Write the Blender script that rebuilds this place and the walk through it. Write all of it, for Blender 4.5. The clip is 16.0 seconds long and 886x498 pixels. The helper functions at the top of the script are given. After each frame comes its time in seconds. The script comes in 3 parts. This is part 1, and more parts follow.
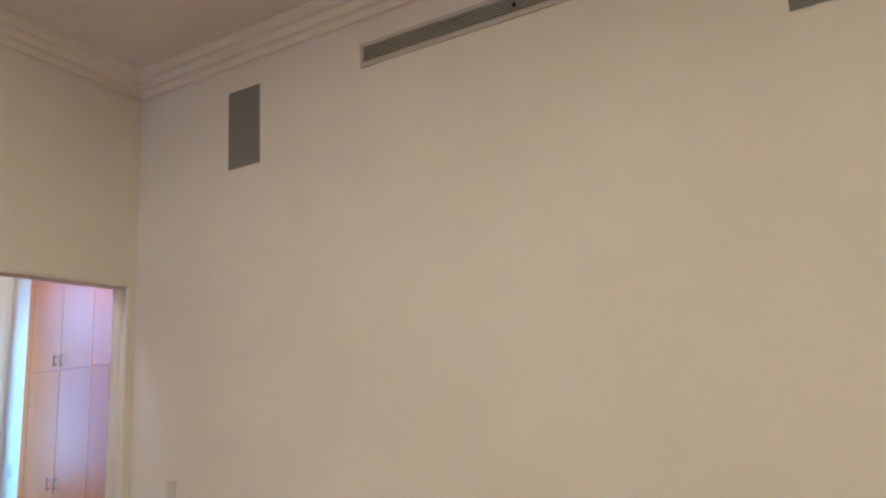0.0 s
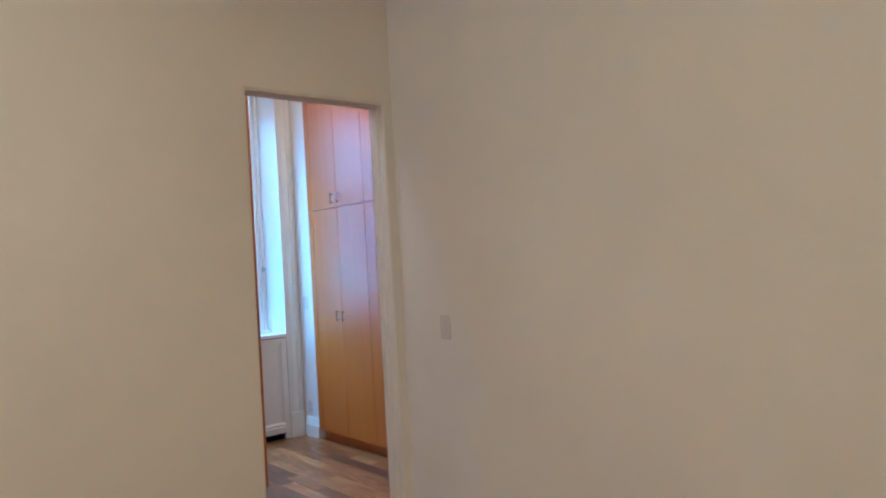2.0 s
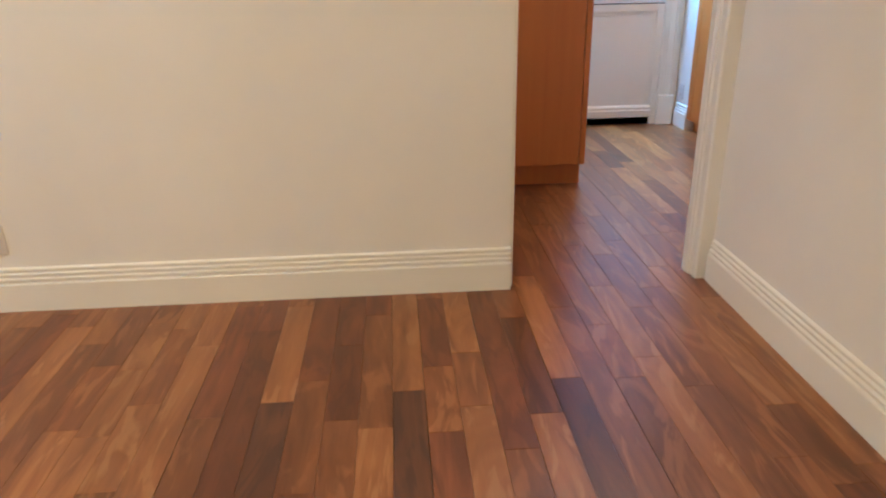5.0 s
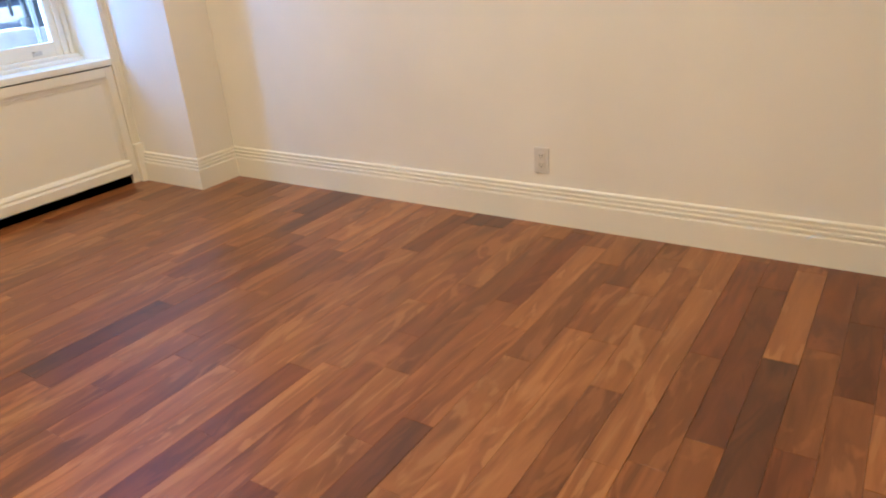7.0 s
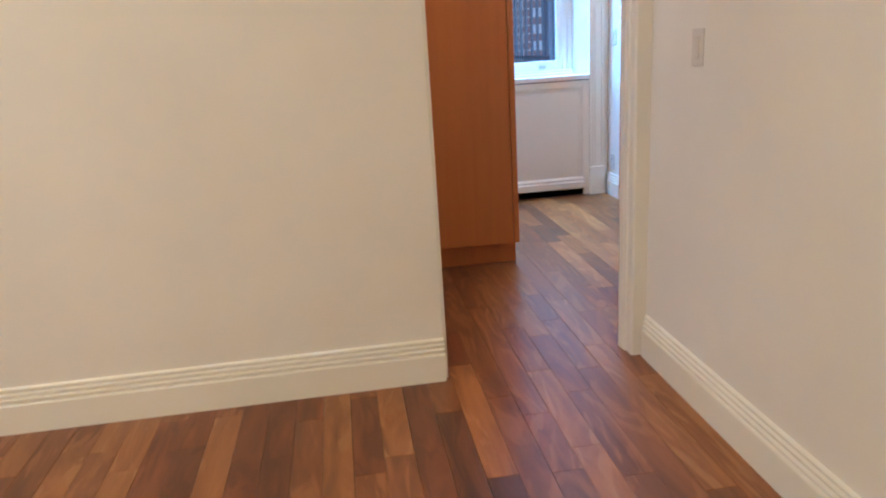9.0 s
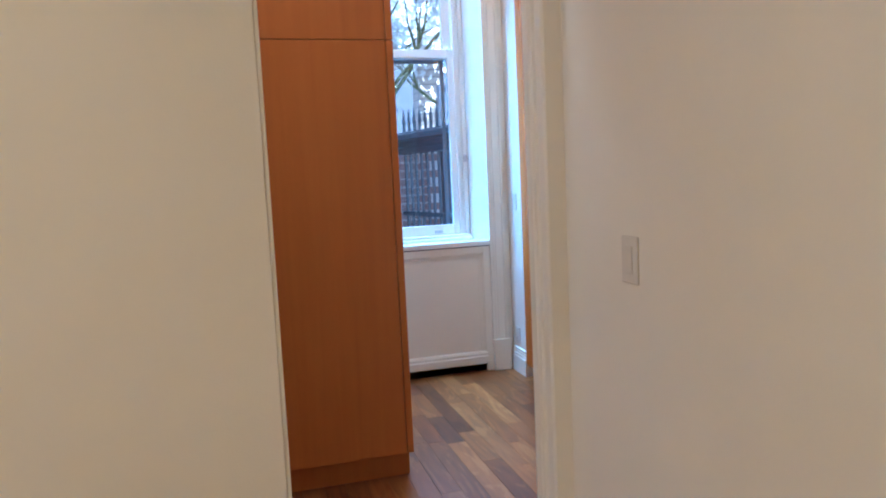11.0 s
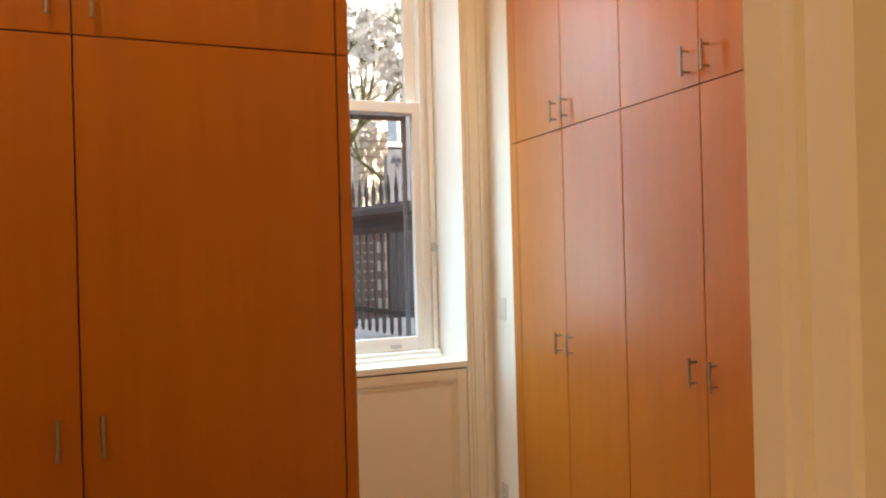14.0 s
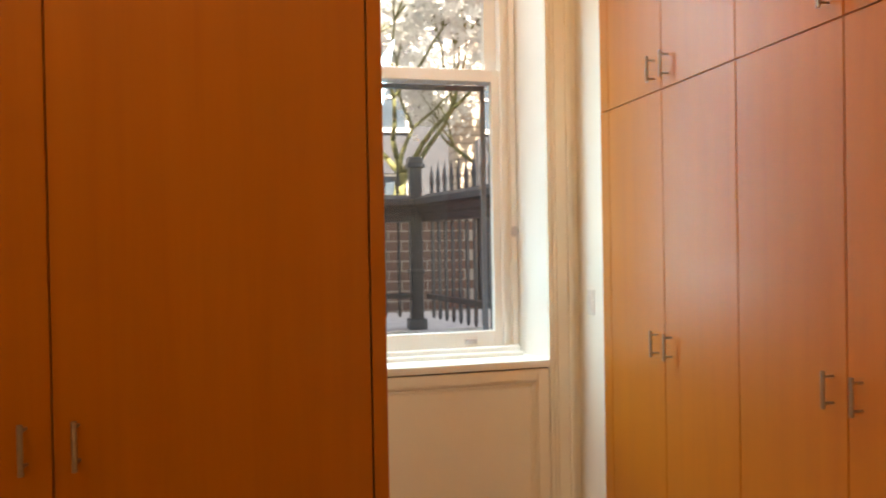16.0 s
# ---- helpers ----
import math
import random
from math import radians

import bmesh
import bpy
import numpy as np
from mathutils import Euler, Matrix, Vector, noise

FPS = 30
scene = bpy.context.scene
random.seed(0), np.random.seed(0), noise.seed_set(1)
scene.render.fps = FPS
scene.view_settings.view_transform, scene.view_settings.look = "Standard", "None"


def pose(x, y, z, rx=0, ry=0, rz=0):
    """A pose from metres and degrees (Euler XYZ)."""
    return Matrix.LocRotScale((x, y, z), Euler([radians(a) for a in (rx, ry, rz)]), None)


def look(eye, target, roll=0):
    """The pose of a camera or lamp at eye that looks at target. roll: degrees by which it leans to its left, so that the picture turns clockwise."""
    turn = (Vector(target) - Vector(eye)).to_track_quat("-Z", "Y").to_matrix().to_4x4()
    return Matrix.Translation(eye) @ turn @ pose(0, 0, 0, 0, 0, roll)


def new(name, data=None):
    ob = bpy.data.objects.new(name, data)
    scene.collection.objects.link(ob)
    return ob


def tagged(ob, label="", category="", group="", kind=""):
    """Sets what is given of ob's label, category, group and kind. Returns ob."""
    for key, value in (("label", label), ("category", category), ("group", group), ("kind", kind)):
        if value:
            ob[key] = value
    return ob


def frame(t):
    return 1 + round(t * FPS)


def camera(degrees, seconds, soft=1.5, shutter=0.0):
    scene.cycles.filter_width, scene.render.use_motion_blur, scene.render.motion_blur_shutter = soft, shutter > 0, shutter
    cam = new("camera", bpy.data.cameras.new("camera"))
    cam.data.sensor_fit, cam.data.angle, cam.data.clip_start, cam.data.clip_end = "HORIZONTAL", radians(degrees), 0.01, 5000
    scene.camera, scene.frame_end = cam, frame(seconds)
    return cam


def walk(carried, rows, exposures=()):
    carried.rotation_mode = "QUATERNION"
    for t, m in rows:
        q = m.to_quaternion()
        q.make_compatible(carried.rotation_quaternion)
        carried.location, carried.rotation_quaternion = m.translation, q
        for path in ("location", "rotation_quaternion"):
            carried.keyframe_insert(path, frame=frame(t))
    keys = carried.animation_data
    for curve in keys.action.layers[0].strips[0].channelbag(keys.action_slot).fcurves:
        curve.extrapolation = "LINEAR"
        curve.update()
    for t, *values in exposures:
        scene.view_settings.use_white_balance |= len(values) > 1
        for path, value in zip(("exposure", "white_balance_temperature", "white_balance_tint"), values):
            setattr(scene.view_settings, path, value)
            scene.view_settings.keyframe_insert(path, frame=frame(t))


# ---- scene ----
cam = camera(64.1, 16.0, soft=2.0, shutter=0.2)
PATH = [
    (0, (-2.81, -3.632, 1.627), (-1.089, -2.702, 2.044), -3.3),
    (0.5, (-2.659, -3.53, 1.627), (-1.047, -2.385, 1.926), -3.1),
    (1, (-2.506, -3.405, 1.598), (-1.012, -2.094, 1.821), -3.4),
    (1.5, (-2.386, -3.252, 1.559), (-0.999, -1.815, 1.675), -3.4),
    (2, (-2.233, -3.037, 1.549), (-0.952, -1.501, 1.583), -3.3),
    (2.5, (-1.968, -2.854, 1.509), (-0.812, -1.222, 1.464), -3.0),
    (3, (-1.703, -2.685, 1.536), (-0.7, -0.956, 1.463), -3.0),
    (3.5, (-1.563, -2.553, 1.463), (-0.683, -0.76, 1.356), -1.3),
    (4, (-1.448, -2.561, 1.37), (-0.886, -0.659, 1.113), 0.7),
    (4.5, (-1.299, -2.603, 1.305), (-1.01, -0.703, 0.753), 0.7),
    (5, (-1.276, -2.603, 1.23), (-1.155, -0.752, 0.483), -1.0),
    (7.3, (-1.486, -2.756, 1.221), (-2.558, -1.27, 0.42), -4.5),
    (7.5, (-1.455, -2.728, 1.208), (-2.398, -1.145, 0.431), -4.4),
    (8, (-1.334, -2.654, 1.236), (-1.715, -0.831, 0.507), -3.0),
    (8.5, (-1.226, -2.612, 1.252), (-1.164, -0.727, 0.586), -2.7),
    (9, (-1.15, -2.545, 1.295), (-0.9, -0.643, 0.729), -3.6),
    (9.5, (-1.053, -2.331, 1.341), (-0.658, -0.427, 0.874), -3.2),
    (9.8, (-1.012, -2.236, 1.364), (-0.552, -0.333, 0.955), -2.9),
    (10, (-1.005, -2.195, 1.384), (-0.527, -0.287, 1.019), -2.8),
    (12.3, (-0.674, -1.077, 1.503), (-0.079, 0.831, 1.426), -3.1),
    (12.5, (-0.64, -0.939, 1.516), (-0.053, 0.972, 1.457), -3.3),
    (13, (-0.567, -0.767, 1.527), (-0.044, 1.163, 1.485), -2.6),
    (13.5, (-0.609, -0.598, 1.543), (-0.043, 1.32, 1.513), -2.0),
    (14, (-0.64, -0.459, 1.556), (0.091, 1.403, 1.555), -1.5),
    (14.5, (-0.629, -0.399, 1.544), (0.221, 1.411, 1.567), -1.7),
    (15, (-0.599, -0.314, 1.54), (0.291, 1.477, 1.545), -2.2),
    (15.5, (-0.473, -0.219, 1.533), (0.315, 1.619, 1.518), -1.9),
    (16, (-0.403, -0.128, 1.523), (0.054, 1.819, 1.502), -1.0),
]
EXPOSURE = [
    (0.0, 3.4, 4130, 6), (0.5, 3.25, 4120, 6), (1.5, 3.08, 4110, 6), (2.5, 3.1, 4110, 6), (3.5, 3.08, 4110, 7), (5.0, 3.8, 4230, 8), (7.5, 3.8, 4380, 8),
    (8.5, 3.85, 4230, 8), (9.2, 3.7, 4180, 8), (10.2, 3.45, 4150, 7), (12.3, 3.38, 4700, 7), (13.0, 3.38, 5600, 9), (13.5, 3.25, 6900, 12),
    (14.0, 3.18, 8100, 15), (16.0, 3.14, 8900, 16),
]
walk(cam, [(t, look(eye, target, roll)) for t, eye, target, roll in PATH], EXPOSURE)
SKY = 0.05
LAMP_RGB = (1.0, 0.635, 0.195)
DAY1_RGB, DAY2_RGB, TOP_RGB = (0.24, 0.58, 1.0), (0.31, 0.70, 1.0), (0.45, 0.74, 1.0)
DAY1, DAY2, DAY2_TOP = 1.2, 1.5, 2.2
# added ceiling lamps, no such source known: x, y, watts
ADDED_LAMPS = [(-3.1, -1.9, 5.5), (-3.1, -4.6, 5.5), (0.15, 1.66, 1.5), (-1.12, 0.74, 0.48)]

# ---- world, sun, exposure ----
world = bpy.data.worlds.new("sky")
scene.world = world
world.use_nodes = True
wn = world.node_tree
sky = wn.nodes.new("ShaderNodeTexSky")
sky.sky_type = "NISHITA"
sky.sun_disc = False
sky.sun_elevation = radians(48)
sky.sun_rotation = radians(194)
wn.nodes["Background"].inputs["Strength"].default_value = SKY
wn.links.new(sky.outputs["Color"], wn.nodes["Background"].inputs["Color"])
sun = new("sun", bpy.data.lights.new("sun", "SUN"))
sun.data.energy = 3.0
sun.data.angle = radians(0.5)
sun.data.color = (1.0, 0.97, 0.92)
sun.matrix_world = look((-4, -16, 20), (0, 0, 0))


# ---- materials ----
def shader(name, rough=0.5, metal=0.0, spec=0.5):
    m = bpy.data.materials.new(name)
    m.use_nodes = True
    nt = m.node_tree
    b = nt.nodes["Principled BSDF"]
    b.inputs["Roughness"].default_value = rough
    b.inputs["Metallic"].default_value = metal
    b.inputs["Specular IOR Level"].default_value = spec
    return m, nt, b


def node(nt, kind, **sockets):
    n = nt.nodes.new(kind)
    for k, v in sockets.items():
        n.inputs[k.replace("_", " ")].default_value = v
    return n


def ramp(nt, fac, stops):
    r = nt.nodes.new("ShaderNodeValToRGB")
    e = r.color_ramp.elements
    while len(e) < len(stops):
        e.new(0.5)
    for i, (p, c) in enumerate(stops):
        e[i].position = p
        e[i].color = (*c, 1)
    nt.links.new(fac, r.inputs["Fac"])
    return r.outputs["Color"]


def coords(nt, scale, kind="Object"):
    tc = nt.nodes.new("ShaderNodeTexCoord")
    mp = nt.nodes.new("ShaderNodeMapping")
    mp.inputs["Scale"].default_value = scale
    nt.links.new(tc.outputs[kind], mp.inputs["Vector"])
    return mp.outputs["Vector"]


def noisy(nt, vec, scale, detail=4.0, rough=0.55, distort=0.0):
    n = node(nt, "ShaderNodeTexNoise", Scale=scale, Detail=detail, Roughness=rough, Distortion=distort)
    nt.links.new(vec, n.inputs["Vector"])
    return n.outputs["Fac"]


def mixed(nt, a, b, fac, mode="MIX"):
    mx = nt.nodes.new("ShaderNodeMix")
    mx.data_type = "RGBA"
    mx.blend_type = mode
    for sock, v in ((mx.inputs[6], a), (mx.inputs[7], b), (mx.inputs[0], fac)):
        if isinstance(v, (tuple, float, int)):
            sock.default_value = v if not isinstance(v, tuple) else (*v, 1)
        else:
            nt.links.new(v, sock)
    return mx.outputs[2]


def bumped(nt, b, height, strength, dist=0.01):
    bp = node(nt, "ShaderNodeBump", Strength=strength, Distance=dist)
    nt.links.new(height, bp.inputs["Height"])
    nt.links.new(bp.outputs["Normal"], b.inputs["Normal"])


def painted(name, colour, rough, relief=0.12, vary=0.04, spec=0.4):
    m, nt, b = shader(name, rough, spec=spec)
    v = coords(nt, (1, 1, 1))
    big = noisy(nt, v, 1.3, 3)
    lo = tuple(c * (1 - vary) for c in colour)
    hi = tuple(min(1, c * (1 + vary)) for c in colour)
    nt.links.new(ramp(nt, big, [(0.3, lo), (0.7, hi)]), b.inputs["Base Color"])
    fine = noisy(nt, v, 160, 2)
    bumped(nt, b, fine, relief, 0.002)
    rr = node(nt, "ShaderNodeMapRange", To_Min=rough - 0.06, To_Max=rough + 0.06)
    nt.links.new(noisy(nt, v, 9, 3), rr.inputs["Value"])
    nt.links.new(rr.outputs[0], b.inputs["Roughness"])
    return m


def veneer(name, dark, mid, light, rough):
    """Vertical-grained cabinet veneer."""
    m, nt, b = shader(name, rough, spec=0.32)
    b.inputs["Coat Weight"].default_value = 0.1
    b.inputs["Coat Roughness"].default_value = 0.3
    info = nt.nodes.new("ShaderNodeObjectInfo")
    tc = nt.nodes.new("ShaderNodeTexCoord")
    add = nt.nodes.new("ShaderNodeVectorMath")
    add.operation = "MULTIPLY_ADD"
    comb = nt.nodes.new("ShaderNodeCombineXYZ")
    for i in range(3):
        nt.links.new(info.outputs["Random"], comb.inputs[i])
    add.inputs[1].default_value = (1, 1, 1)
    nt.links.new(tc.outputs["Object"], add.inputs[0])
    nt.links.new(comb.outputs[0], add.inputs[2])
    mp = nt.nodes.new("ShaderNodeMapping")
    mp.inputs["Scale"].default_value = (8, 8, 0.35)
    nt.links.new(add.outputs[0], mp.inputs["Vector"])
    grain = noisy(nt, mp.outputs[0], 2.2, 6, 0.6, 0.6)
    mp2 = nt.nodes.new("ShaderNodeMapping")
    mp2.inputs["Scale"].default_value = (150, 150, 3.0)
    nt.links.new(add.outputs[0], mp2.inputs["Vector"])
    pores = noisy(nt, mp2.outputs[0], 2.0, 3)
    col = ramp(nt, grain, [(0.25, dark), (0.5, mid), (0.8, light)])
    pc = ramp(nt, pores, [(0.3, (0.90, 0.88, 0.86)), (0.6, (1, 1, 1))])
    nt.links.new(mixed(nt, col, pc, 0.12, "MULTIPLY"), b.inputs["Base Color"])
    bumped(nt, b, pores, 0.03, 0.001)
    rr = node(nt, "ShaderNodeMapRange", To_Min=rough - 0.05, To_Max=rough + 0.08)
    nt.links.new(grain, rr.inputs["Value"])
    nt.links.new(rr.outputs[0], b.inputs["Roughness"])
    return m


def plank_wood(name, dark, mid, light, streak, island=False):
    """Oiled hardwood board, grain along y."""
    m, nt, b = shader(name, 0.3, spec=0.4)
    b.inputs["Coat Weight"].default_value = 0.25
    b.inputs["Coat Roughness"].default_value = 0.27
    tc = nt.nodes.new("ShaderNodeTexCoord")
    if island:
        rnd = nt.nodes.new("ShaderNodeNewGeometry").outputs["Random Per Island"]
    else:
        rnd = nt.nodes.new("ShaderNodeObjectInfo").outputs["Random"]
    mul = nt.nodes.new("ShaderNodeMath")
    mul.operation = "MULTIPLY"
    mul.inputs[1].default_value = 37.0
    nt.links.new(rnd, mul.inputs[0])
    comb = nt.nodes.new("ShaderNodeCombineXYZ")
    for i in range(3):
        nt.links.new(mul.outputs[0], comb.inputs[i])
    add = nt.nodes.new("ShaderNodeVectorMath")
    nt.links.new(tc.outputs["Object"], add.inputs[0])
    nt.links.new(comb.outputs[0], add.inputs[1])
    mp = nt.nodes.new("ShaderNodeMapping")
    mp.inputs["Scale"].default_value = (9, 1.3, 9)
    nt.links.new(add.outputs[0], mp.inputs["Vector"])
    grain = noisy(nt, mp.outputs[0], 1.0, 3, 0.5, 2.2)
    mp2 = nt.nodes.new("ShaderNodeMapping")
    mp2.inputs["Scale"].default_value = (90, 7, 90)
    nt.links.new(add.outputs[0], mp2.inputs["Vector"])
    fine = noisy(nt, mp2.outputs[0], 1.5, 3)
    mp3 = nt.nodes.new("ShaderNodeMapping")
    mp3.inputs["Scale"].default_value = (7, 1.5, 7)
    nt.links.new(add.outputs[0], mp3.inputs["Vector"])
    band = noisy(nt, mp3.outputs[0], 1.0, 3, 0.5, 3.2)
    col = ramp(nt, grain, [(0.28, dark), (0.5, mid), (0.74, light)])
    col = mixed(nt, col, streak, ramp(nt, band, [(0.54, (0, 0, 0)), (0.62, (0.7, 0.7, 0.7))]))
    val = ramp(nt, rnd, [(0, (0.84, 0.82, 0.80)), (0.5, (1, 1, 1)), (1, (1.16, 1.14, 1.1))])
    col = mixed(nt, col, val, 1.0, "MULTIPLY")
    fc = ramp(nt, fine, [(0.3, (0.76, 0.73, 0.70)), (0.62, (1, 1, 1))])
    nt.links.new(mixed(nt, col, fc, 0.28, "MULTIPLY"), b.inputs["Base Color"])
    bumped(nt, b, fine, 0.06, 0.001)
    rr = node(nt, "ShaderNodeMapRange", To_Min=0.27, To_Max=0.42)
    nt.links.new(grain, rr.inputs["Value"])
    nt.links.new(rr.outputs[0], b.inputs["Roughness"])
    return m


def plain(name, colour, rough, metal=0.0, scale=20.0, vary=0.12, relief=0.1, spec=0.5):
    m, nt, b = shader(name, rough, metal, spec)
    v = coords(nt, (1, 1, 1))
    n = noisy(nt, v, scale, 5)
    lo = tuple(c * (1 - vary) for c in colour)
    hi = tuple(min(1, c * (1 + vary)) for c in colour)
    nt.links.new(ramp(nt, n, [(0.3, lo), (0.7, hi)]), b.inputs["Base Color"])
    bumped(nt, b, n, relief, 0.004)
    return m


WALL = painted("wall_paint", (0.80, 0.745, 0.665), 0.62)
CEIL = painted("ceiling_paint", (0.76, 0.72, 0.65), 0.7)
TRIM = painted("trim_paint", (0.83, 0.775, 0.665), 0.34, relief=0.05)
WHITE = painted("window_paint", (0.84, 0.83, 0.79), 0.33, relief=0.05)
PLATE = plain("switch_plastic", (0.66, 0.61, 0.555), 0.4, vary=0.02, relief=0.02)
RED_WOOD = veneer("cherry_veneer", (0.43, 0.124, 0.009), (0.47, 0.140, 0.010), (0.51, 0.156, 0.013), 0.40)
METAL = plain("brushed_nickel", (0.40, 0.34, 0.27), 0.46, 1.0, 90, 0.1, 0.05)
STEEL = plain("window_hardware", (0.62, 0.62, 0.62), 0.35, 1.0, 80, 0.1, 0.05)
GRILLE = plain("speaker_cloth", (0.23, 0.22, 0.205), 0.9, 0, 600, 0.3, 0.4)
VENT = plain("vent_metal", (0.56, 0.52, 0.46), 0.5, 0.2, 60, 0.05, 0.02)
# near-black, for shade in gaps and seams; also slots, floor base and knob
DARK = plain("near_black", (0.012, 0.011, 0.010), 0.9, 0, 10, 0.1, 0)
# black iron lifted towards blue-grey; haze is put into the colour
IRON = plain("hazed_black_iron", (0.070, 0.082, 0.092), 0.45, 0.4, 40, 0.3, 0.2)
SCREEN = plain("screen_metal", (0.17, 0.19, 0.22), 0.5, 0.3, 40, 0.1, 0.05)
# dark tone puts shade into the sunlit house fronts; also on the garden screen
SHADE_STONE = plain("shade_toned_stone", (0.055, 0.062, 0.075), 0.85, 0, 5, 0.2, 0.3)
BRICK = plain("brick_red", (0.12, 0.072, 0.056), 0.85, 0, 30, 0.3, 0.5)
PALE_BRICK = plain("pale_stone", (0.55, 0.48, 0.40), 0.85, 0, 6, 0.15, 0.3)
MORTAR = plain("mortar", (0.30, 0.28, 0.25), 0.95, 0, 40, 0.15, 0.4)
STONE = plain("pale_paving", (0.62, 0.60, 0.56), 0.85, 0, 7, 0.12, 0.3)
SOIL = plain("dark_paving", (0.10, 0.10, 0.10), 0.9, 0, 5, 0.3, 0.4)
BARK = plain("bark", (0.17, 0.18, 0.075), 0.9, 0, 18, 0.45, 0.7)
PETAL = plain("white_petal", (0.87, 0.89, 0.88), 0.6, 0, 40, 0.06, 0.05)
WIN_DARK = plain("far_glass", (0.05, 0.075, 0.10), 0.12, 0, 2, 0.3, 0.0)
PLANKS = [
    plank_wood("plank_tan", (0.165, 0.058, 0.012), (0.255, 0.094, 0.020), (0.345, 0.136, 0.031), (0.37, 0.163, 0.044)),
    plank_wood("plank_mid", (0.120, 0.036, 0.007), (0.182, 0.060, 0.012), (0.245, 0.086, 0.018), (0.29, 0.110, 0.026)),
    plank_wood("plank_red", (0.092, 0.024, 0.005), (0.148, 0.042, 0.009), (0.205, 0.063, 0.014), (0.095, 0.025, 0.007)),
    plank_wood("plank_dark", (0.060, 0.018, 0.006), (0.105, 0.033, 0.009), (0.155, 0.053, 0.014), (0.060, 0.019, 0.008)),
]
PLANK_REST = [
    plank_wood("plank_tan_far", (0.165, 0.058, 0.012), (0.255, 0.094, 0.020), (0.345, 0.136, 0.031), (0.37, 0.163, 0.044), island=True),
    plank_wood("plank_mid_far", (0.120, 0.036, 0.007), (0.182, 0.060, 0.012), (0.245, 0.086, 0.018), (0.29, 0.110, 0.026), island=True),
    plank_wood("plank_red_far", (0.092, 0.024, 0.005), (0.148, 0.042, 0.009), (0.205, 0.063, 0.014), (0.095, 0.025, 0.007), island=True),
    plank_wood("plank_dark_far", (0.060, 0.018, 0.006), (0.105, 0.033, 0.009), (0.155, 0.053, 0.014), (0.060, 0.019, 0.008), island=True),
]


def glass_material():
    m, nt, b = shader("window_glass", 0.02)
    b.inputs["Transmission Weight"].default_value = 1.0
    b.inputs["IOR"].default_value = 1.45
    b.inputs["Base Color"].default_value = (0.97, 0.985, 1.0, 1)
    return m


GLASS = glass_material()


# glow for the diffusers of the added ceiling lamps
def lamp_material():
    m, nt, b = shader("added_lamp_diffuser", 0.5)
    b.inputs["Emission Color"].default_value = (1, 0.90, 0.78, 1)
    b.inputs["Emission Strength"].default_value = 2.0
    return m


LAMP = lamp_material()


# ---- builders ----
def part(name, bm, material, parent=None, label="", smooth=False):
    me = bpy.data.meshes.new(name)
    bmesh.ops.recalc_face_normals(bm, faces=bm.faces)
    bm.to_mesh(me)
    bm.free()
    me.materials.append(material)
    if smooth:
        for p in me.polygons:
            p.use_smooth = True
    ob = new(name, me)
    if parent is not None:
        ob.parent = parent
    if label:
        ob["label"] = label
    return ob


def bx(bm, x0, x1, y0, y1, z0, z1, bevel=0.0):
    """A box, with softened edges where bevel is given."""
    m = Matrix.Translation(((x0 + x1) / 2, (y0 + y1) / 2, (z0 + z1) / 2)) @ Matrix.Diagonal((abs(x1 - x0), abs(y1 - y0), abs(z1 - z0), 1))
    r = bmesh.ops.create_cube(bm, size=1, matrix=m)
    if bevel:
        edges = {e for v in r["verts"] for e in v.link_edges}
        bmesh.ops.bevel(bm, geom=list(edges), offset=bevel, segments=2, affect="EDGES", profile=0.5)
    return bm


def box(*args, bevel=0.0):
    return bx(bmesh.new(), *args, bevel=bevel)


def rod(bm, p, q, r, n=10, r2=None):
    p, q = Vector(p), Vector(q)
    d = q - p
    m = Matrix.Translation((p + q) / 2) @ d.to_track_quat("Z", "Y").to_matrix().to_4x4()
    bmesh.ops.create_cone(bm, cap_ends=True, segments=n, radius1=r, radius2=r if r2 is None else r2, depth=d.length, matrix=m)
    return bm


def swept(bm, profile, p, q, out, up=(0, 0, 1), trim0=0.0, trim1=0.0):
    """A moulding: profile points (out, up) carried from p to q. trim: mitre, metres of length per metre of out."""
    p, q, out, up = Vector(p), Vector(q), Vector(out), Vector(up)
    d = (q - p).normalized()
    a = [bm.verts.new(p + out * o + up * u + d * (o * trim0)) for o, u in profile]
    b = [bm.verts.new(q + out * o + up * u - d * (o * trim1)) for o, u in profile]
    n = len(profile)
    for i in range(n):
        bm.faces.new((a[i], a[(i + 1) % n], b[(i + 1) % n], b[i]))
    bm.faces.new(a)
    bm.faces.new(list(reversed(b)))
    return bm


BASE = [(0, 0), (0.024, 0), (0.024, 0.112), (0.021, 0.116), (0.013, 0.118), (0.013, 0.121), (0.020, 0.124), (0.020, 0.134), (0.010, 0.138), (0.010, 0.141), (0.016, 0.144), (0.016, 0.153), (0.007, 0.157), (0.007, 0.160), (0.012, 0.163), (0.012, 0.172), (0.004, 0.177), (0, 0.177)]
CROWN = [(0, 0), (0.026, 0), (0.032, 0.040), (0.060, 0.045), (0.068, 0.086), (0.098, 0.091), (0.108, 0.132), (0.118, 0.136), (0.118, 0.14), (0, 0.14)]


def structure(name, bm, material, label, category="wall"):
    return tagged(part(name, bm, material), label, category, kind="structure")


def thing(name, label, category, group="", place=None):
    ob = new(name)
    ob.empty_display_size = 0.1
    if place is not None:
        ob.matrix_world = place
    return tagged(ob, label, category, group)


# ---- the shell of both rooms ----
H = 3.735            # ceiling
DL, DR, DT = -0.836, -0.048, 2.40   # door opening
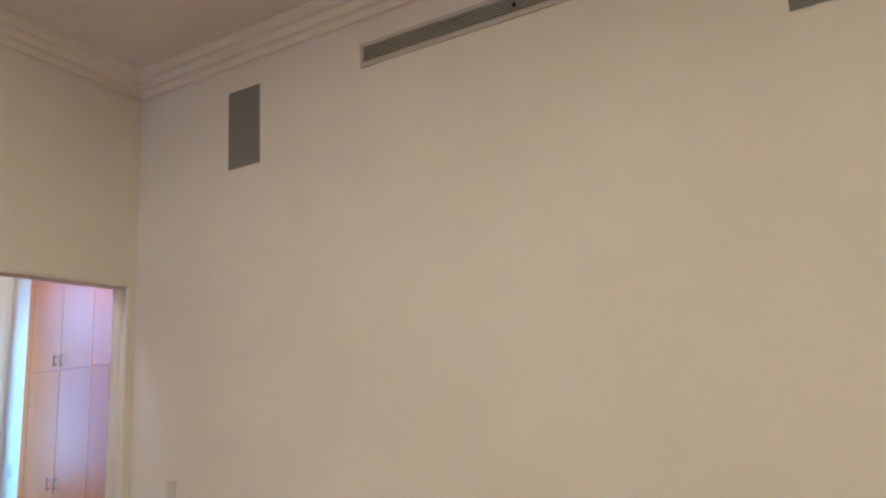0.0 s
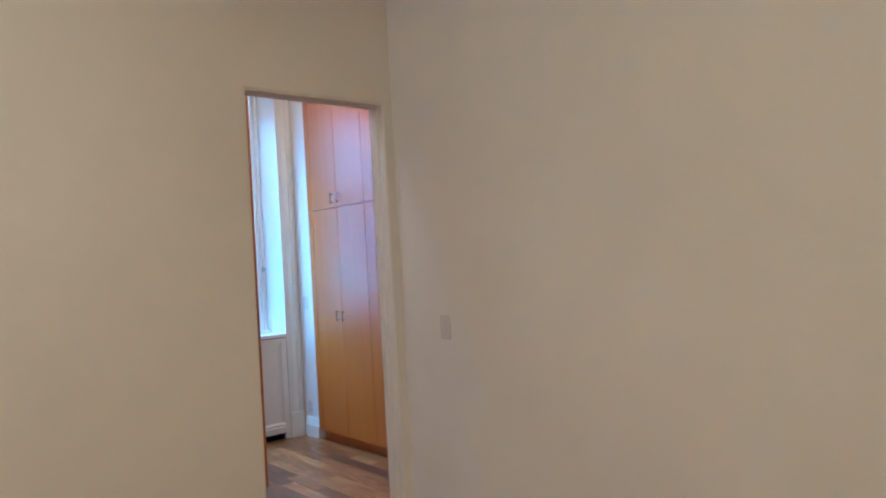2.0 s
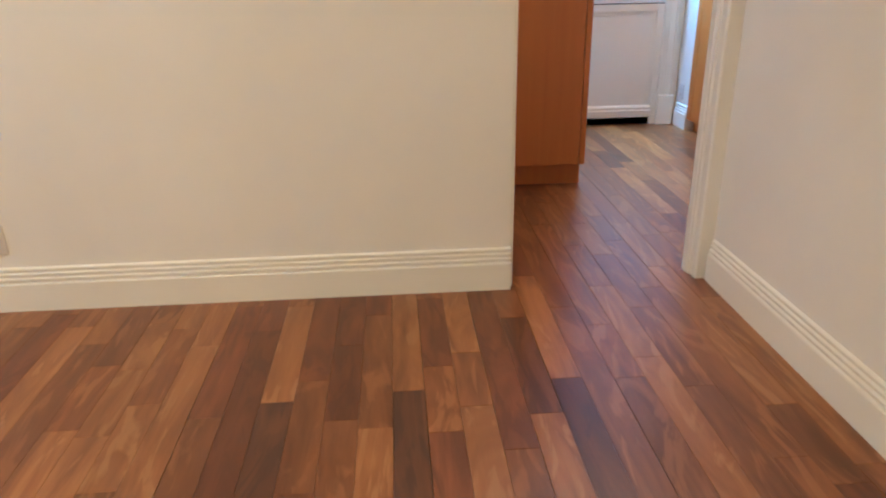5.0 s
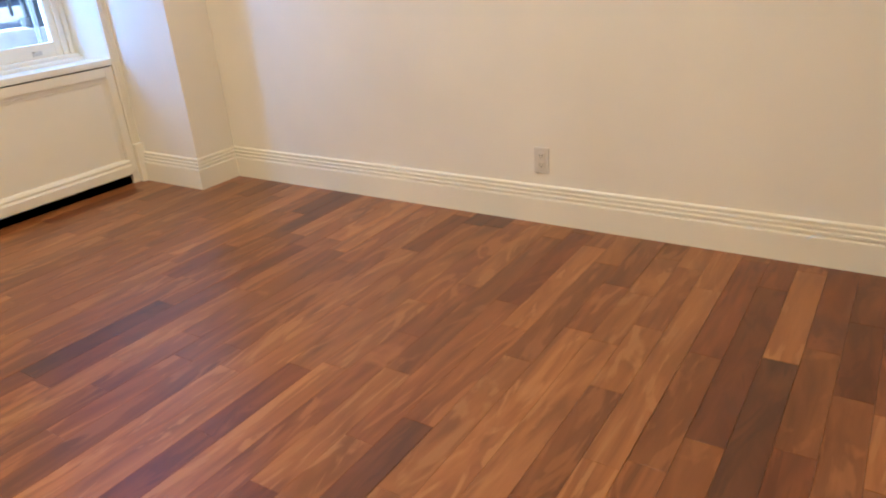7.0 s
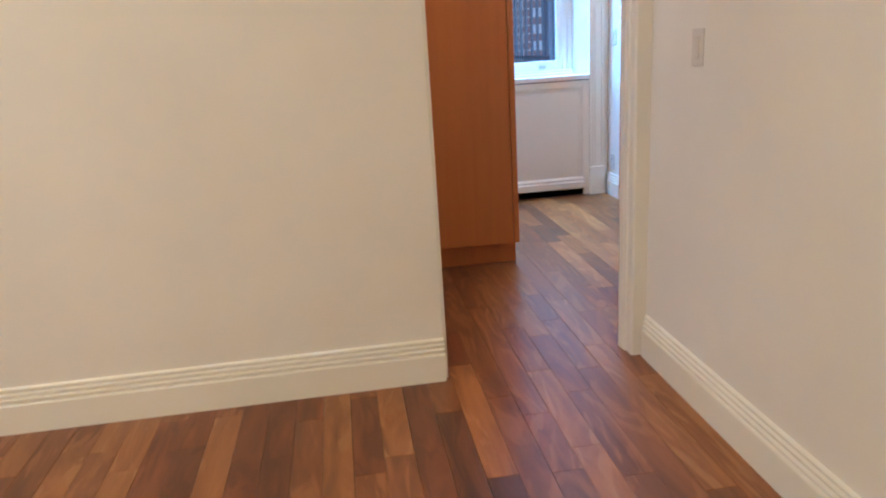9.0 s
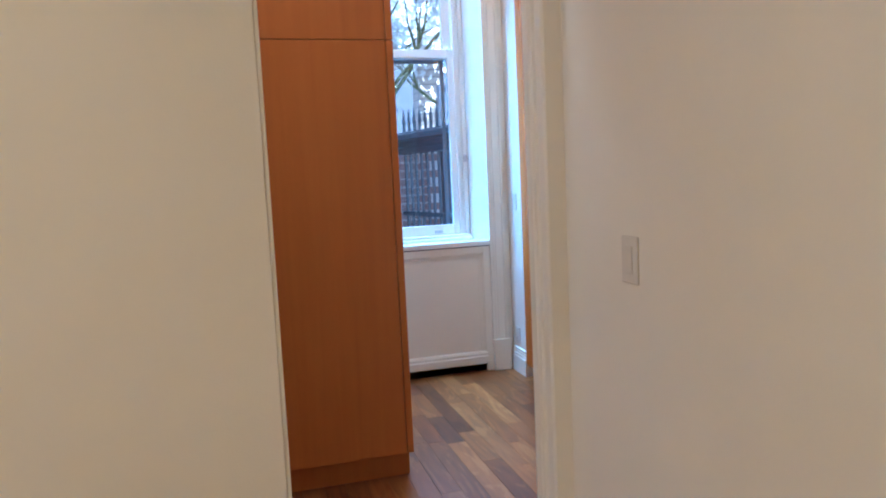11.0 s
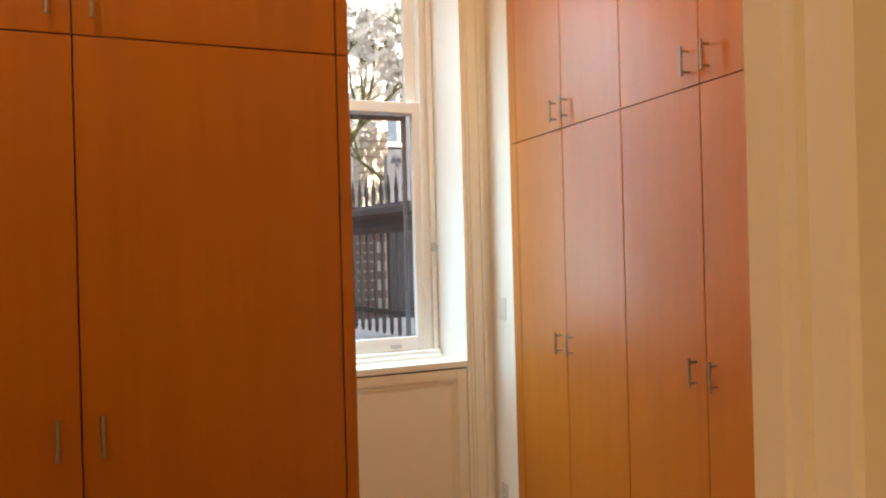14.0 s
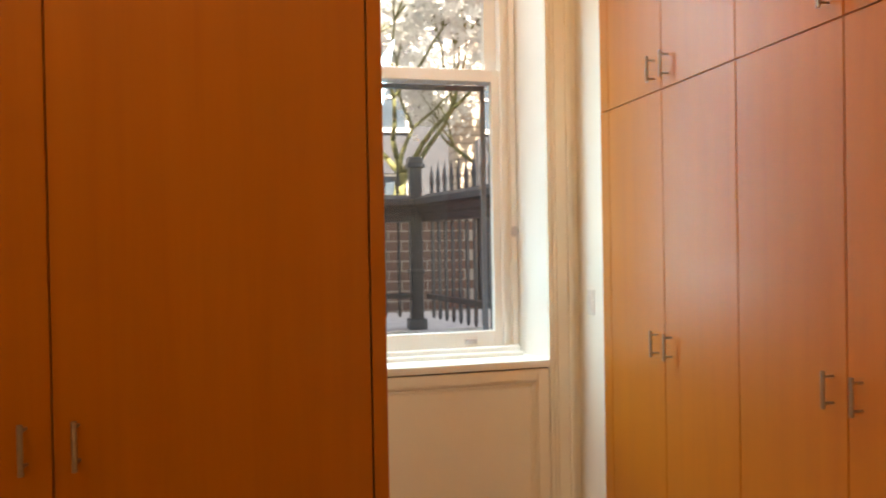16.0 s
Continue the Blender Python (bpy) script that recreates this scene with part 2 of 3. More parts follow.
WT = 0.115           # thickness of the wall between the rooms
W1X = -5.34         # face of the wall with the first window
Y2 = 2.99           # face of the wall with the second window
BACK = -6.4
X2L, X2R = -1.75, 1.54

W1Y = -0.783        # middle of the first window
W2X = 0.310         # middle of the second window
DROP, NARROW = 0.235, 0.885   # the first window sits lower and is narrower
HALF, WZ0, WZ1 = 0.52, 0.94, 3.42   # half width, bottom and top of the wall openings

structure("wall_east", box(0.0, 0.15, BACK - 0.2, 0.0, 0, H), WALL, "smooth off-white painted plaster wall with vents high up")
bm = box(W1X - 0.4, DL, 0.0, WT, 0, H)
bx(bm, DL, DR, 0.0, WT, DT, H)
bx(bm, DR, X2R + 0.15, 0.0, WT, 0, H)
bmesh.ops.remove_doubles(bm, verts=bm.verts, dist=1e-5)
structure("wall_north", bm, WALL, "off-white painted plaster wall with a tall open doorway beside the corner")
structure("wall_south", box(W1X - 0.4, 0.0, BACK - 0.2, BACK, 0, H), WALL, "plain off-white painted plaster wall")
h1 = HALF * NARROW
bm = box(W1X - 0.4, W1X, BACK, W1Y - h1, 0, H)
bx(bm, W1X - 0.4, W1X, W1Y + h1, 0.0, 0, H)
bx(bm, W1X - 0.4, W1X, W1Y - h1, W1Y + h1, 0, WZ0 - DROP)
bx(bm, W1X - 0.4, W1X, W1Y - h1, W1Y + h1, WZ1 - DROP, H)
structure("wall_west", bm, WALL, "off-white plaster wall with a deep window opening")
PX, PY = -4.81, -0.275
structure("column", box(W1X, PX, PY, 0.0, 0, H, bevel=0.004), WALL, "off-white plaster column boxed into the corner beside the window", "column")
bm = box(X2L - 0.2, W2X - HALF, Y2, Y2 + 0.42, 0, H)
bx(bm, W2X + HALF, X2R + 0.2, Y2, Y2 + 0.42, 0, H)
bx(bm, W2X - HALF, W2X + HALF, Y2, Y2 + 0.42, 0, WZ0)
bx(bm, W2X - HALF, W2X + HALF, Y2, Y2 + 0.42, WZ1, H)
structure("wall_window", bm, WALL, "off-white plaster wall around a tall window")
structure("wall_stub", box(0.985, X2R, 2.70, Y2, 0, H), WALL, "short white plaster return wall between the window and the wardrobe")
structure("wall_wardrobe", box(X2R, X2R + 0.15, WT, Y2, 0, H), WALL, "plain plaster wall behind the wardrobe")
structure("wall_lobby", box(0.985, X2R, WT, 0.89, 0, H), WALL, "plain plaster return wall beside the wardrobe")
structure("wall_lobby_west", box(X2L - 0.15, X2L, WT, Y2, 0, H), WALL, "plain plaster wall at the end of the lobby")
structure("wall_closet", box(-0.47, -0.345, 1.96, Y2, 0, H), WALL, "plain plaster wall between the wardrobe and the window")
structure("ceiling", box(W1X - 0.4, 0.15, BACK - 0.2, WT, H, H + 0.2), CEIL, "flat matt off-white plaster ceiling", "ceiling")
structure("ceiling_lobby", box(X2L - 0.15, X2R + 0.15, WT, Y2 + 0.42, H, H + 0.2), CEIL, "flat matt off-white plaster ceiling of the lobby", "ceiling")
# unseen block, added to keep the sun off the near garden and the rooms
structure("sun_block_upper", box(W1X - 0.4, 1.69, -6.6, Y2 + 0.42, H + 0.2, 7.5), PALE_BRICK, "unseen pale masonry block over the rooms, added to shade the garden", "facade")

# skirting, mitred at the corners
bm = bmesh.new()
swept(bm, BASE, (PX, 0, 0), (DL, 0, 0), (0, -1, 0), trim0=1.0)
swept(bm, BASE, (PX, PY, 0), (PX, 0, 0), (1, 0, 0), trim0=-1.0, trim1=1.0)
swept(bm, BASE, (W1X, PY, 0), (PX, PY, 0), (0, -1, 0), trim1=-1.0)
swept(bm, BASE, (0, -0.012, 0), (0, BACK, 0), (-1, 0, 0), trim1=1.0)
swept(bm, BASE, (W1X, BACK, 0), (0, BACK, 0), (0, 1, 0), trim0=1.0, trim1=1.0)
swept(bm, BASE, (W1X, BACK, 0), (W1X, W1Y - 0.60, 0), (1, 0, 0))
structure("baseboard", bm, TRIM, "tall cream painted skirting board with stepped beads along its top", "baseboard")
bm = bmesh.new()
swept(bm, BASE, (0.985, 2.70, 0), (0.985, Y2 - 0.052, 0), (-1, 0, 0))
structure("baseboard_lobby", bm, TRIM, "cream skirting board with stepped beads under the return wall", "baseboard")
bm = bmesh.new()
Z0 = H - 0.14
swept(bm, CROWN, (W1X, 0, Z0), (0, 0, Z0), (0, -1, 0), trim1=1.0)
swept(bm, CROWN, (0, 0, Z0), (0, BACK, Z0), (-1, 0, 0), trim0=1.0, trim1=1.0)
swept(bm, CROWN, (0, BACK, Z0), (W1X, BACK, Z0), (0, 1, 0), trim0=1.0)
structure("crown_moulding", bm, TRIM, "cream stepped cornice where wall meets ceiling", "cornice")

# lining of the doorway
bm = bmesh.new()
JAMB_R = [(0, 0), (0.0, -0.113), (0.024, -0.113), (0.025, -0.072), (0.021, -0.067), (0.021, -0.053), (0.013, -0.047), (0.013, -0.008), (0.007, 0.0)]
swept(bm, [(o, u) for o, u in JAMB_R], (DR, 0.0, 0.0), (DR, 0.0, DT), (-1, 0, 0), (0, -1, 0))
bx(bm, DL, DL + 0.012, 0.004, 0.048, 0, DT, bevel=0.002)
bx(bm, DL, DL + 0.012, 0.064, WT - 0.003, 0, DT, bevel=0.002)
bx(bm, DL + 0.012, DR - 0.014, 0.004, 0.048, DT - 0.012, DT, bevel=0.002)
bx(bm, DL + 0.012, DR - 0.014, 0.064, WT - 0.003, DT - 0.012, DT, bevel=0.002)
structure("door_lining", bm, WALL, "cream painted pocket-door lining with a rounded bead down the jamb", "door frame")


# ---- windows ----
def window_unit(name, place, label, drop=0.0):
    """A tall sash window with splayed reveals and fluted casings; local x along the wall, y outwards."""
    w = thing(name, label, "window", place=place)
    w["kind"] = "structure"
    gz1, mz0, mz1 = 3.34, 2.299, 2.359
    gx = 0.322
    for s in (-1, 1):
        bm = bmesh.new()
        vs = [bm.verts.new(c) for c in ((s * 0.515, -0.004, 0.95), (s * 0.515, -0.004, WZ1), (s * 0.44, 0.235, WZ1), (s * 0.44, 0.235, 0.95),
                                        (s * 0.52, -0.004, 0.95), (s * 0.52, -0.004, WZ1), (s * 0.519, 0.40, WZ1), (s * 0.519, 0.40, 0.95), (s * 0.44, 0.40, 0.95), (s * 0.44, 0.40, WZ1))]
        for f in ((0, 1, 2, 3), (0, 4, 5, 1), (4, 7, 6, 5), (3, 2, 9, 8), (8, 9, 6, 7)):
            bm.faces.new([vs[i] for i in f])
        part("reveal", bm, WHITE, w)
        bm = bmesh.new()
        for a, b, d in ((0.515, 0.533, 0.026), (0.533, 0.537, 0.022), (0.537, 0.553, 0.025), (0.553, 0.557, 0.021), (0.557, 0.612, 0.024), (0.612, 0.635, 0.032)):
            bx(bm, s * a, s * b, -d, 0.0, 0.23 + drop, WZ1 + 0.12, bevel=0.0025)
        part("casing", bm, TRIM, w)
        part("plinth", box(s * 0.512, s * 0.64, -0.052, 0.0, 0.0, 0.23, bevel=0.003), TRIM, w)
        bm = bmesh.new()
        bx(bm, s * 0.364, s * 0.386, 0.192, 0.29, 1.003, WZ1 - 0.03, bevel=0.003)
        bx(bm, s * 0.386, s * 0.413, 0.212, 0.29, 1.003, WZ1 - 0.03, bevel=0.003)
        bx(bm, s * 0.413, s * 0.442, 0.199, 0.30, 0.978, WZ1 - 0.03, bevel=0.003)
        part("window_frame", bm, WHITE, w)
    part("casing", box(-0.635, 0.635, -0.034, 0.0, WZ1 + 0.12, WZ1 + 0.22, bevel=0.004), TRIM, w)
    part("head", box(-0.515, 0.515, 0.0, 0.40, WZ1 - 0.03, WZ1, bevel=0.003), WHITE, w)
    bm = box(-0.516, 0.516, -0.026, 0.20, 0.930, 0.966, bevel=0.004)
    bx(bm, -0.44, 0.44, 0.12, 0.29, 0.966, 0.986, bevel=0.003)
    bx(bm, -0.44, 0.44, 0.16, 0.33, 0.986, 1.006, bevel=0.003)
    part("window_sill", bm, WHITE, w)

    def sash(nm, y, z0, z1, bottom, top, inner):
        bm = bmesh.new()
        for s in (-1, 1):
            bx(bm, s * inner, s * 0.364, y, y + 0.042, z0, z1, bevel=0.003)
        bx(bm, -inner, inner, y, y + 0.042, z0, z0 + bottom, bevel=0.003)
        bx(bm, -inner, inner, y, y + 0.042, z1 - top, z1, bevel=0.003)
        f = part(nm, bm, WHITE, w)
        p = part("pane", box(-inner - 0.004, inner + 0.004, y + 0.019, y + 0.023, z0 + bottom - 0.004, z1 - top + 0.004), GLASS, f)
        p.visible_shadow = False
        return f
    low = sash("lower_sash", 0.206, 1.006, mz1, 0.075, 0.06, gx)
    sash("upper_sash", 0.251, mz0, gz1 + 0.05, 0.056, 0.05, gx - 0.02)
    bm = bmesh.new()
    for x in (0.20,):
        bx(bm, x - 0.03, x + 0.03, 0.200, 0.206, 1.022, 1.046, bevel=0.002)
        bx(bm, x - 0.026, x + 0.026, 0.186, 0.202, 1.040, 1.046, bevel=0.002)
    part("sash_lift", bm, STEEL, low, "small metal finger lift")
    bm = bmesh.new()
    rod(bm, (0.427, 0.199, 1.567), (0.427, 0.177, 1.567), 0.016, 14)
    rod(bm, (0.427, 0.179, 1.567), (0.427, 0.167, 1.567), 0.009, 10)
    bx(bm, 0.413, 0.441, 0.193, 0.201, 1.542, 1.592, bevel=0.003)
    part("sash_lock", bm, STEEL, w, "round metal sash knob")
    bm = bmesh.new()
    z = 2.05
    while z < WZ1 - 0.05:
        bmesh.ops.create_icosphere(bm, subdivisions=1, radius=0.0028, matrix=Matrix.Translation((0.400, 0.203, z)))
        z += 0.011
    part("bead_chain", bm, WHITE, w, "white beaded blind cord")
    bm = bmesh.new()
    for k in (-1, 1):
        bx(bm, k * 0.292, k * 0.318, 0.300, 0.312, 1.03, 2.32, bevel=0.002)
    bx(bm, -0.292, 0.292, 0.300, 0.312, 1.03, 1.062, bevel=0.002)
    bx(bm, -0.292, 0.292, 0.300, 0.312, 2.272, 2.30, bevel=0.002)
    part("screen_frame", bm, SCREEN, w, "dark outer screen frame")
    for o in w.children:
        if not o.name.startswith("plinth"):
            o.location.z = -drop
    return w


def radiator_cover(place, zt=0.923):
    """A panelled white cabinet under a window, open along the floor."""
    r = thing("radiator_cover", "cream painted panelled radiator cover with a dark slot along the floor", "radiator cover", "radiator covers", place)
    x1 = 0.512
    bm = box(-x1, x1, -0.008, 0.0, 0.075, zt)
    part("back_panel", bm, TRIM, r)
    bm = bmesh.new()
    for s in (-1, 1):
        bx(bm, s * 0.458, s * x1, -0.020, -0.008, 0.075, zt, bevel=0.002)
        bx(bm, s * 0.463, s * x1, -0.020, 0.0, 0.0, 0.075, bevel=0.002)
    bx(bm, -0.458, 0.458, -0.020, -0.008, zt - 0.05, zt, bevel=0.002)
    part("frame", bm, TRIM, r)
    bm = bmesh.new()
    for k, d in ((0.0, 0.016), (0.013, 0.013), (0.026, 0.011)):
        a, t = 0.458 - k, zt - 0.05 - k
        for s in (-1, 1):
            bx(bm, s * (a - 0.009), s * a, -d, -0.007, 0.14, t, bevel=0.002)
        bx(bm, -a, a, -d, -0.007, t - 0.009, t, bevel=0.002)
    part("panel_moulding", bm, TRIM, r)
    bm = bmesh.new()
    swept(bm, [(0, 0), (0.030, 0.0), (0.032, 0.05), (0.024, 0.062), (0.026, 0.074), (0.016, 0.086), (0, 0.092)], (-0.463, -0.006, 0.062), (0.463, -0.006, 0.062), (0, -1, 0))
    part("bottom_rail", bm, TRIM, r)
    # near-black boxes stand in for the shade in the top and floor gaps
    part("top_shade_strip", box(-x1, x1, -0.012, -0.001, zt + 0.0004, zt + 0.0066), DARK, r, "near-black strip for the shade under the window sill")
    part("slot", box(-0.463, 0.463, 0.0, 0.004, 0.0, 0.075), DARK, r, "near-black sheet for the shade in the floor slot")
    return r


M1 = pose(W1X, W1Y, 0, 0, 0, 90) @ Matrix.Diagonal((NARROW, 1, 1, 1))
M2 = pose(W2X, Y2, 0)
window_unit("window_1", M1, "tall white painted sash window with a deep reveal", DROP)
window_unit("window_2", M2, "tall white painted sash window with fluted casing facing a garden")
radiator_cover(M1, 0.923 - DROP)
for m, watts, tone, where, aim, wide, tall, fan in ((M1, DAY1, DAY1_RGB, (-0.32, 0.36, 1.95), (0.75, -1.2, 1.6), 0.22, 2.1, 150),
                                                    (M2, DAY2, DAY2_RGB, (-0.32, 0.36, 2.0), (0.28, -0.7, 1.6), 0.22, 2.2, 100),
                                                    (M2, DAY2_TOP, TOP_RGB, (0.0, 0.10, 3.25), (0.0, -0.80, 0.0), 0.75, 0.28, 62)):
    # the sky's light in the window opening, clear of the view through it
    la = bpy.data.lights.new("window_skylight", "AREA")
    la.shape, la.size, la.size_y, la.energy, la.color = "RECTANGLE", wide, tall, watts, tone
    la.spread = radians(fan)
    o = new("window_skylight", la)
    o.matrix_world = m.normalized() @ look(where, aim)
radiator_cover(M2)


# ---- wardrobes ----
def bar_handle(bm, x, z, out=0.032, length=0.096):
    rod(bm, (x, -out, z - length / 2), (x, -out, z + length / 2), 0.0052, 10)
    for s in (-1, 1):
        rod(bm, (x, -out, z + s * (length / 2 - 0.014)), (x, 0.0, z + s * (length / 2 - 0.014)), 0.0034, 8)
    return bm


def wardrobe(name, label, place, doors, ends, split, toe, top, depth, low_z, high_z, inset):
    """A built-in wardrobe: flat doors in two tiers. doors: (x0, x1, side of the handle); local y goes into the cabinet."""
    w = thing(name, label, "wardrobe", "built-in wardrobes", place)
    x0, x1 = ends
    gap = 0.0018
    part("carcass", box(x0 + 0.004, x1 - 0.004, 0.024, depth, toe, top), RED_WOOD, w)
    part("toe_kick", box(x0 + inset, x1 - inset, 0.062, depth - 0.02, 0.0, toe), RED_WOOD, w, "recessed reddish wood kickboard")
    # near-black sheet behind the doors paints the shade in their seams
    part("seam_shade_sheet", box(x0 + 0.02, x1 - 0.02, 0.0215, 0.0238, toe + 0.01, top - 0.01), DARK, w, "near-black sheet that puts shade into the seams between the doors")
    lo_d, hi_d = min(d[0] for d in doors), max(d[1] for d in doors)
    for a, b in ((x0, lo_d), (hi_d, x1)):
        if b - a > 0.005:
            for z0, z1 in ((toe, split), (split, top)):
                part("filler", box(a + (gap if a > x0 else 0), b - (gap if b < x1 else 0), 0.0, 0.021, z0 + gap, z1 - gap, bevel=0.0012), RED_WOOD, w)
    for a, b, side in doors:
        for z0, z1, hz in ((toe, split, low_z), (split, top, high_z)):
            d = part("door", box(a + gap, b - gap, 0.0, 0.021, z0 + gap, z1 - gap, bevel=0.0015), RED_WOOD, w)
            hx = b - 0.046 if side > 0 else a + 0.046
            part("handle", bar_handle(bmesh.new(), hx, hz), METAL, d, "brushed metal bar handle", smooth=False)
    part("top_panel", box(x0, x1, 0.004, depth, top + 0.002, H - 0.002), RED_WOOD, w)
    return w


wardrobe("wardrobe", "built-in reddish cherry wardrobe with tall flat doors facing the doorway", pose(0, 1.358, 0),
         [(-1.443, -0.828, 1), (-0.828, -0.213, -1)], (-1.446, -0.180), 2.069, 0.128, 3.30, 0.60, 1.148, 2.152, 0.012)
wardrobe("wardrobe", "built-in reddish cherry wardrobe with rows of flat doors beside the window", pose(0.968, 2.694, 0, 0, 0, -90),
         [(0.075, 0.497, 1), (0.497, 0.922, -1), (0.922, 1.345, 1), (1.345, 1.768, -1)], (0.0, 1.80), 2.063, 0.09, 3.30, 0.56, 1.130, 2.144, 0.012)


# ---- fittings ----
def wall_plate(name, label, category, place, outlet):
    """A screwless plate, local x across, y out of the wall towards the room is negative."""
    t = thing(name, label, category, place=place)
    part("plate", box(-0.036, 0.036, -0.006, 0.0, -0.058, 0.058, bevel=0.0025), PLATE, t)
    if outlet:
        for z in (-0.021, 0.021):
            s = part("socket", box(-0.0165, 0.0165, -0.009, -0.006, z - 0.0145, z + 0.0145, bevel=0.002), PLATE, t)
            bm = bmesh.new()
            for x in (-0.006, 0.006):
                bx(bm, x - 0.001, x + 0.001, -0.0094, -0.009, z - 0.001, z + 0.007)
            bx(bm, -0.002, 0.002, -0.0094, -0.009, z - 0.009, z - 0.005)
            part("slots", bm, DARK, s, "dark pin slots")
    else:
        part("rocker", box(-0.0165, 0.0165, -0.0095, -0.006, -0.034, 0.034, bevel=0.002), PLATE, t)
        part("dimmer", box(-0.010, 0.010, -0.0105, -0.0095, -0.030, -0.027), PLATE, t)
    return t


wall_plate("light_switch", "off-white rocker light switch plate on the wall beside the doorway", "light switch", pose(0, -0.347, 1.223, 0, 0, -90), False)
wall_plate("power_outlet", "white double power outlet low on the plaster wall", "power outlet", pose(-2.795, 0, 0.291), True)
wall_plate("light_switch", "white light switch plate on the return wall by the window", "light switch", pose(0.985, 2.85, 1.237, 0, 0, -90), False)
wall_plate("power_outlet", "white power outlet above the lobby skirting board", "power outlet", pose(0.985, 2.87, 0.270, 0, 0, -90), True)


def wall_speaker(place):
    s = thing("wall_speaker", "dark grey flush in-wall speaker grille with a thin pale frame", "speaker", "wall speakers", place)
    part("grille", box(-0.120, 0.120, -0.003, 0.0, -0.235, 0.235), GRILLE, s)
    bm = bmesh.new()
    for k in (-1, 1):
        bx(bm, k * 0.120, k * 0.127, -0.005, 0.0, -0.242, 0.242, bevel=0.001)
        bx(bm, -0.120, 0.120, -0.005, 0.0, k * 0.235, k * 0.242, bevel=0.001)
    part("rim", bm, WALL, s)
    return s


wall_speaker(pose(0, -0.876, 3.207, 0, 0, -90))
wall_speaker(pose(0, -3.787, 3.225, 0, 0, -90))

vent = thing("air_vent", "long pale metal linear air vent high on the wall", "vent", place=pose(0, -2.635, 3.397, 0, 0, -90))
VL = 0.94
part("backing", box(-VL, VL, -0.001, 0.0, -0.065, 0.065), GRILLE, vent)
bm = bmesh.new()
bx(bm, -VL, VL, -0.012, 0.0, 0.044, 0.066, bevel=0.002)
bx(bm, -VL, VL, -0.012, 0.0, -0.066, -0.040, bevel=0.002)
for k in (-1, 1):
    bx(bm, k * VL, k * (VL - 0.02), -0.012, 0.0, -0.040, 0.044, bevel=0.002)
part("frame", bm, VENT, vent)
for i in range(6):
    z = -0.032 + i * 0.0135
    bm = bmesh.new()
    swept(bm, [(0.001, 0.0), (0.010, -0.004), (0.010, -0.001), (0.001, 0.004)], (-VL + 0.02, 0, z), (VL - 0.02, 0, z), (0, -1, 0))
    part("slat", bm, VENT, vent)
bm = bmesh.new()
rod(bm, (-0.067, -0.016, -0.004), (-0.067, -0.012, -0.004), 0.011, 12)
part("damper_knob", bm, DARK, vent, "small dark damper knob")


def added_ceiling_light(x, y, r, watts, colour):
    """A flush round ceiling lamp, added out of view to brighten the rooms."""
    c = thing("added_ceiling_light", "round flush white ceiling light, switched on, added out of view", "ceiling light", "ceiling lights", pose(x, y, H))
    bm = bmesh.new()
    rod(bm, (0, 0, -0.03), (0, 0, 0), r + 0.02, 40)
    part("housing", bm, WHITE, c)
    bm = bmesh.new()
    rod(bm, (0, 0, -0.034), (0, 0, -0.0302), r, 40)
    part("diffuser", bm, LAMP, c, "glowing white diffuser of the added lamp")
    la = bpy.data.lights.new("added_ceiling_lamp", "AREA")
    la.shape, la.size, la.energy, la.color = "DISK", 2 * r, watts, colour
    o = new("added_ceiling_lamp", la)
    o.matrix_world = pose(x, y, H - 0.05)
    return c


for x, y, w in ADDED_LAMPS:
    added_ceiling_light(x, y, 0.22, w, LAMP_RGB)


# ---- outdoors ----
GZ = 0.50
bm = bmesh.new()
F = 400
fx0, fx1, fy0, fy1 = W1X - 0.4, X2R + 0.2, BACK - 0.2, Y2 + 0.42
for a, b, c, d in ((-F, F, fy1, F), (-F, F, -F, fy0), (-F, fx0, fy0, fy1), (fx1, F, fy0, fy1)):
    bm.faces.new([bm.verts.new(p) for p in ((a, c, GZ), (b, c, GZ), (b, d, GZ), (a, d, GZ))])
structure("ground", bm, SOIL, "dark grey paved ground outside the windows", "ground")
structure("paving", box(-12, 14, 6.22, 7.88, GZ - 0.1, 0.72), STONE, "pale stone paving strip behind the railing", "paving")
structure("terrace", box(-9.4, -8.4, -7, 3, GZ - 0.1, GZ + 0.06), STONE, "pale stone paving strip behind the railing", "paving")


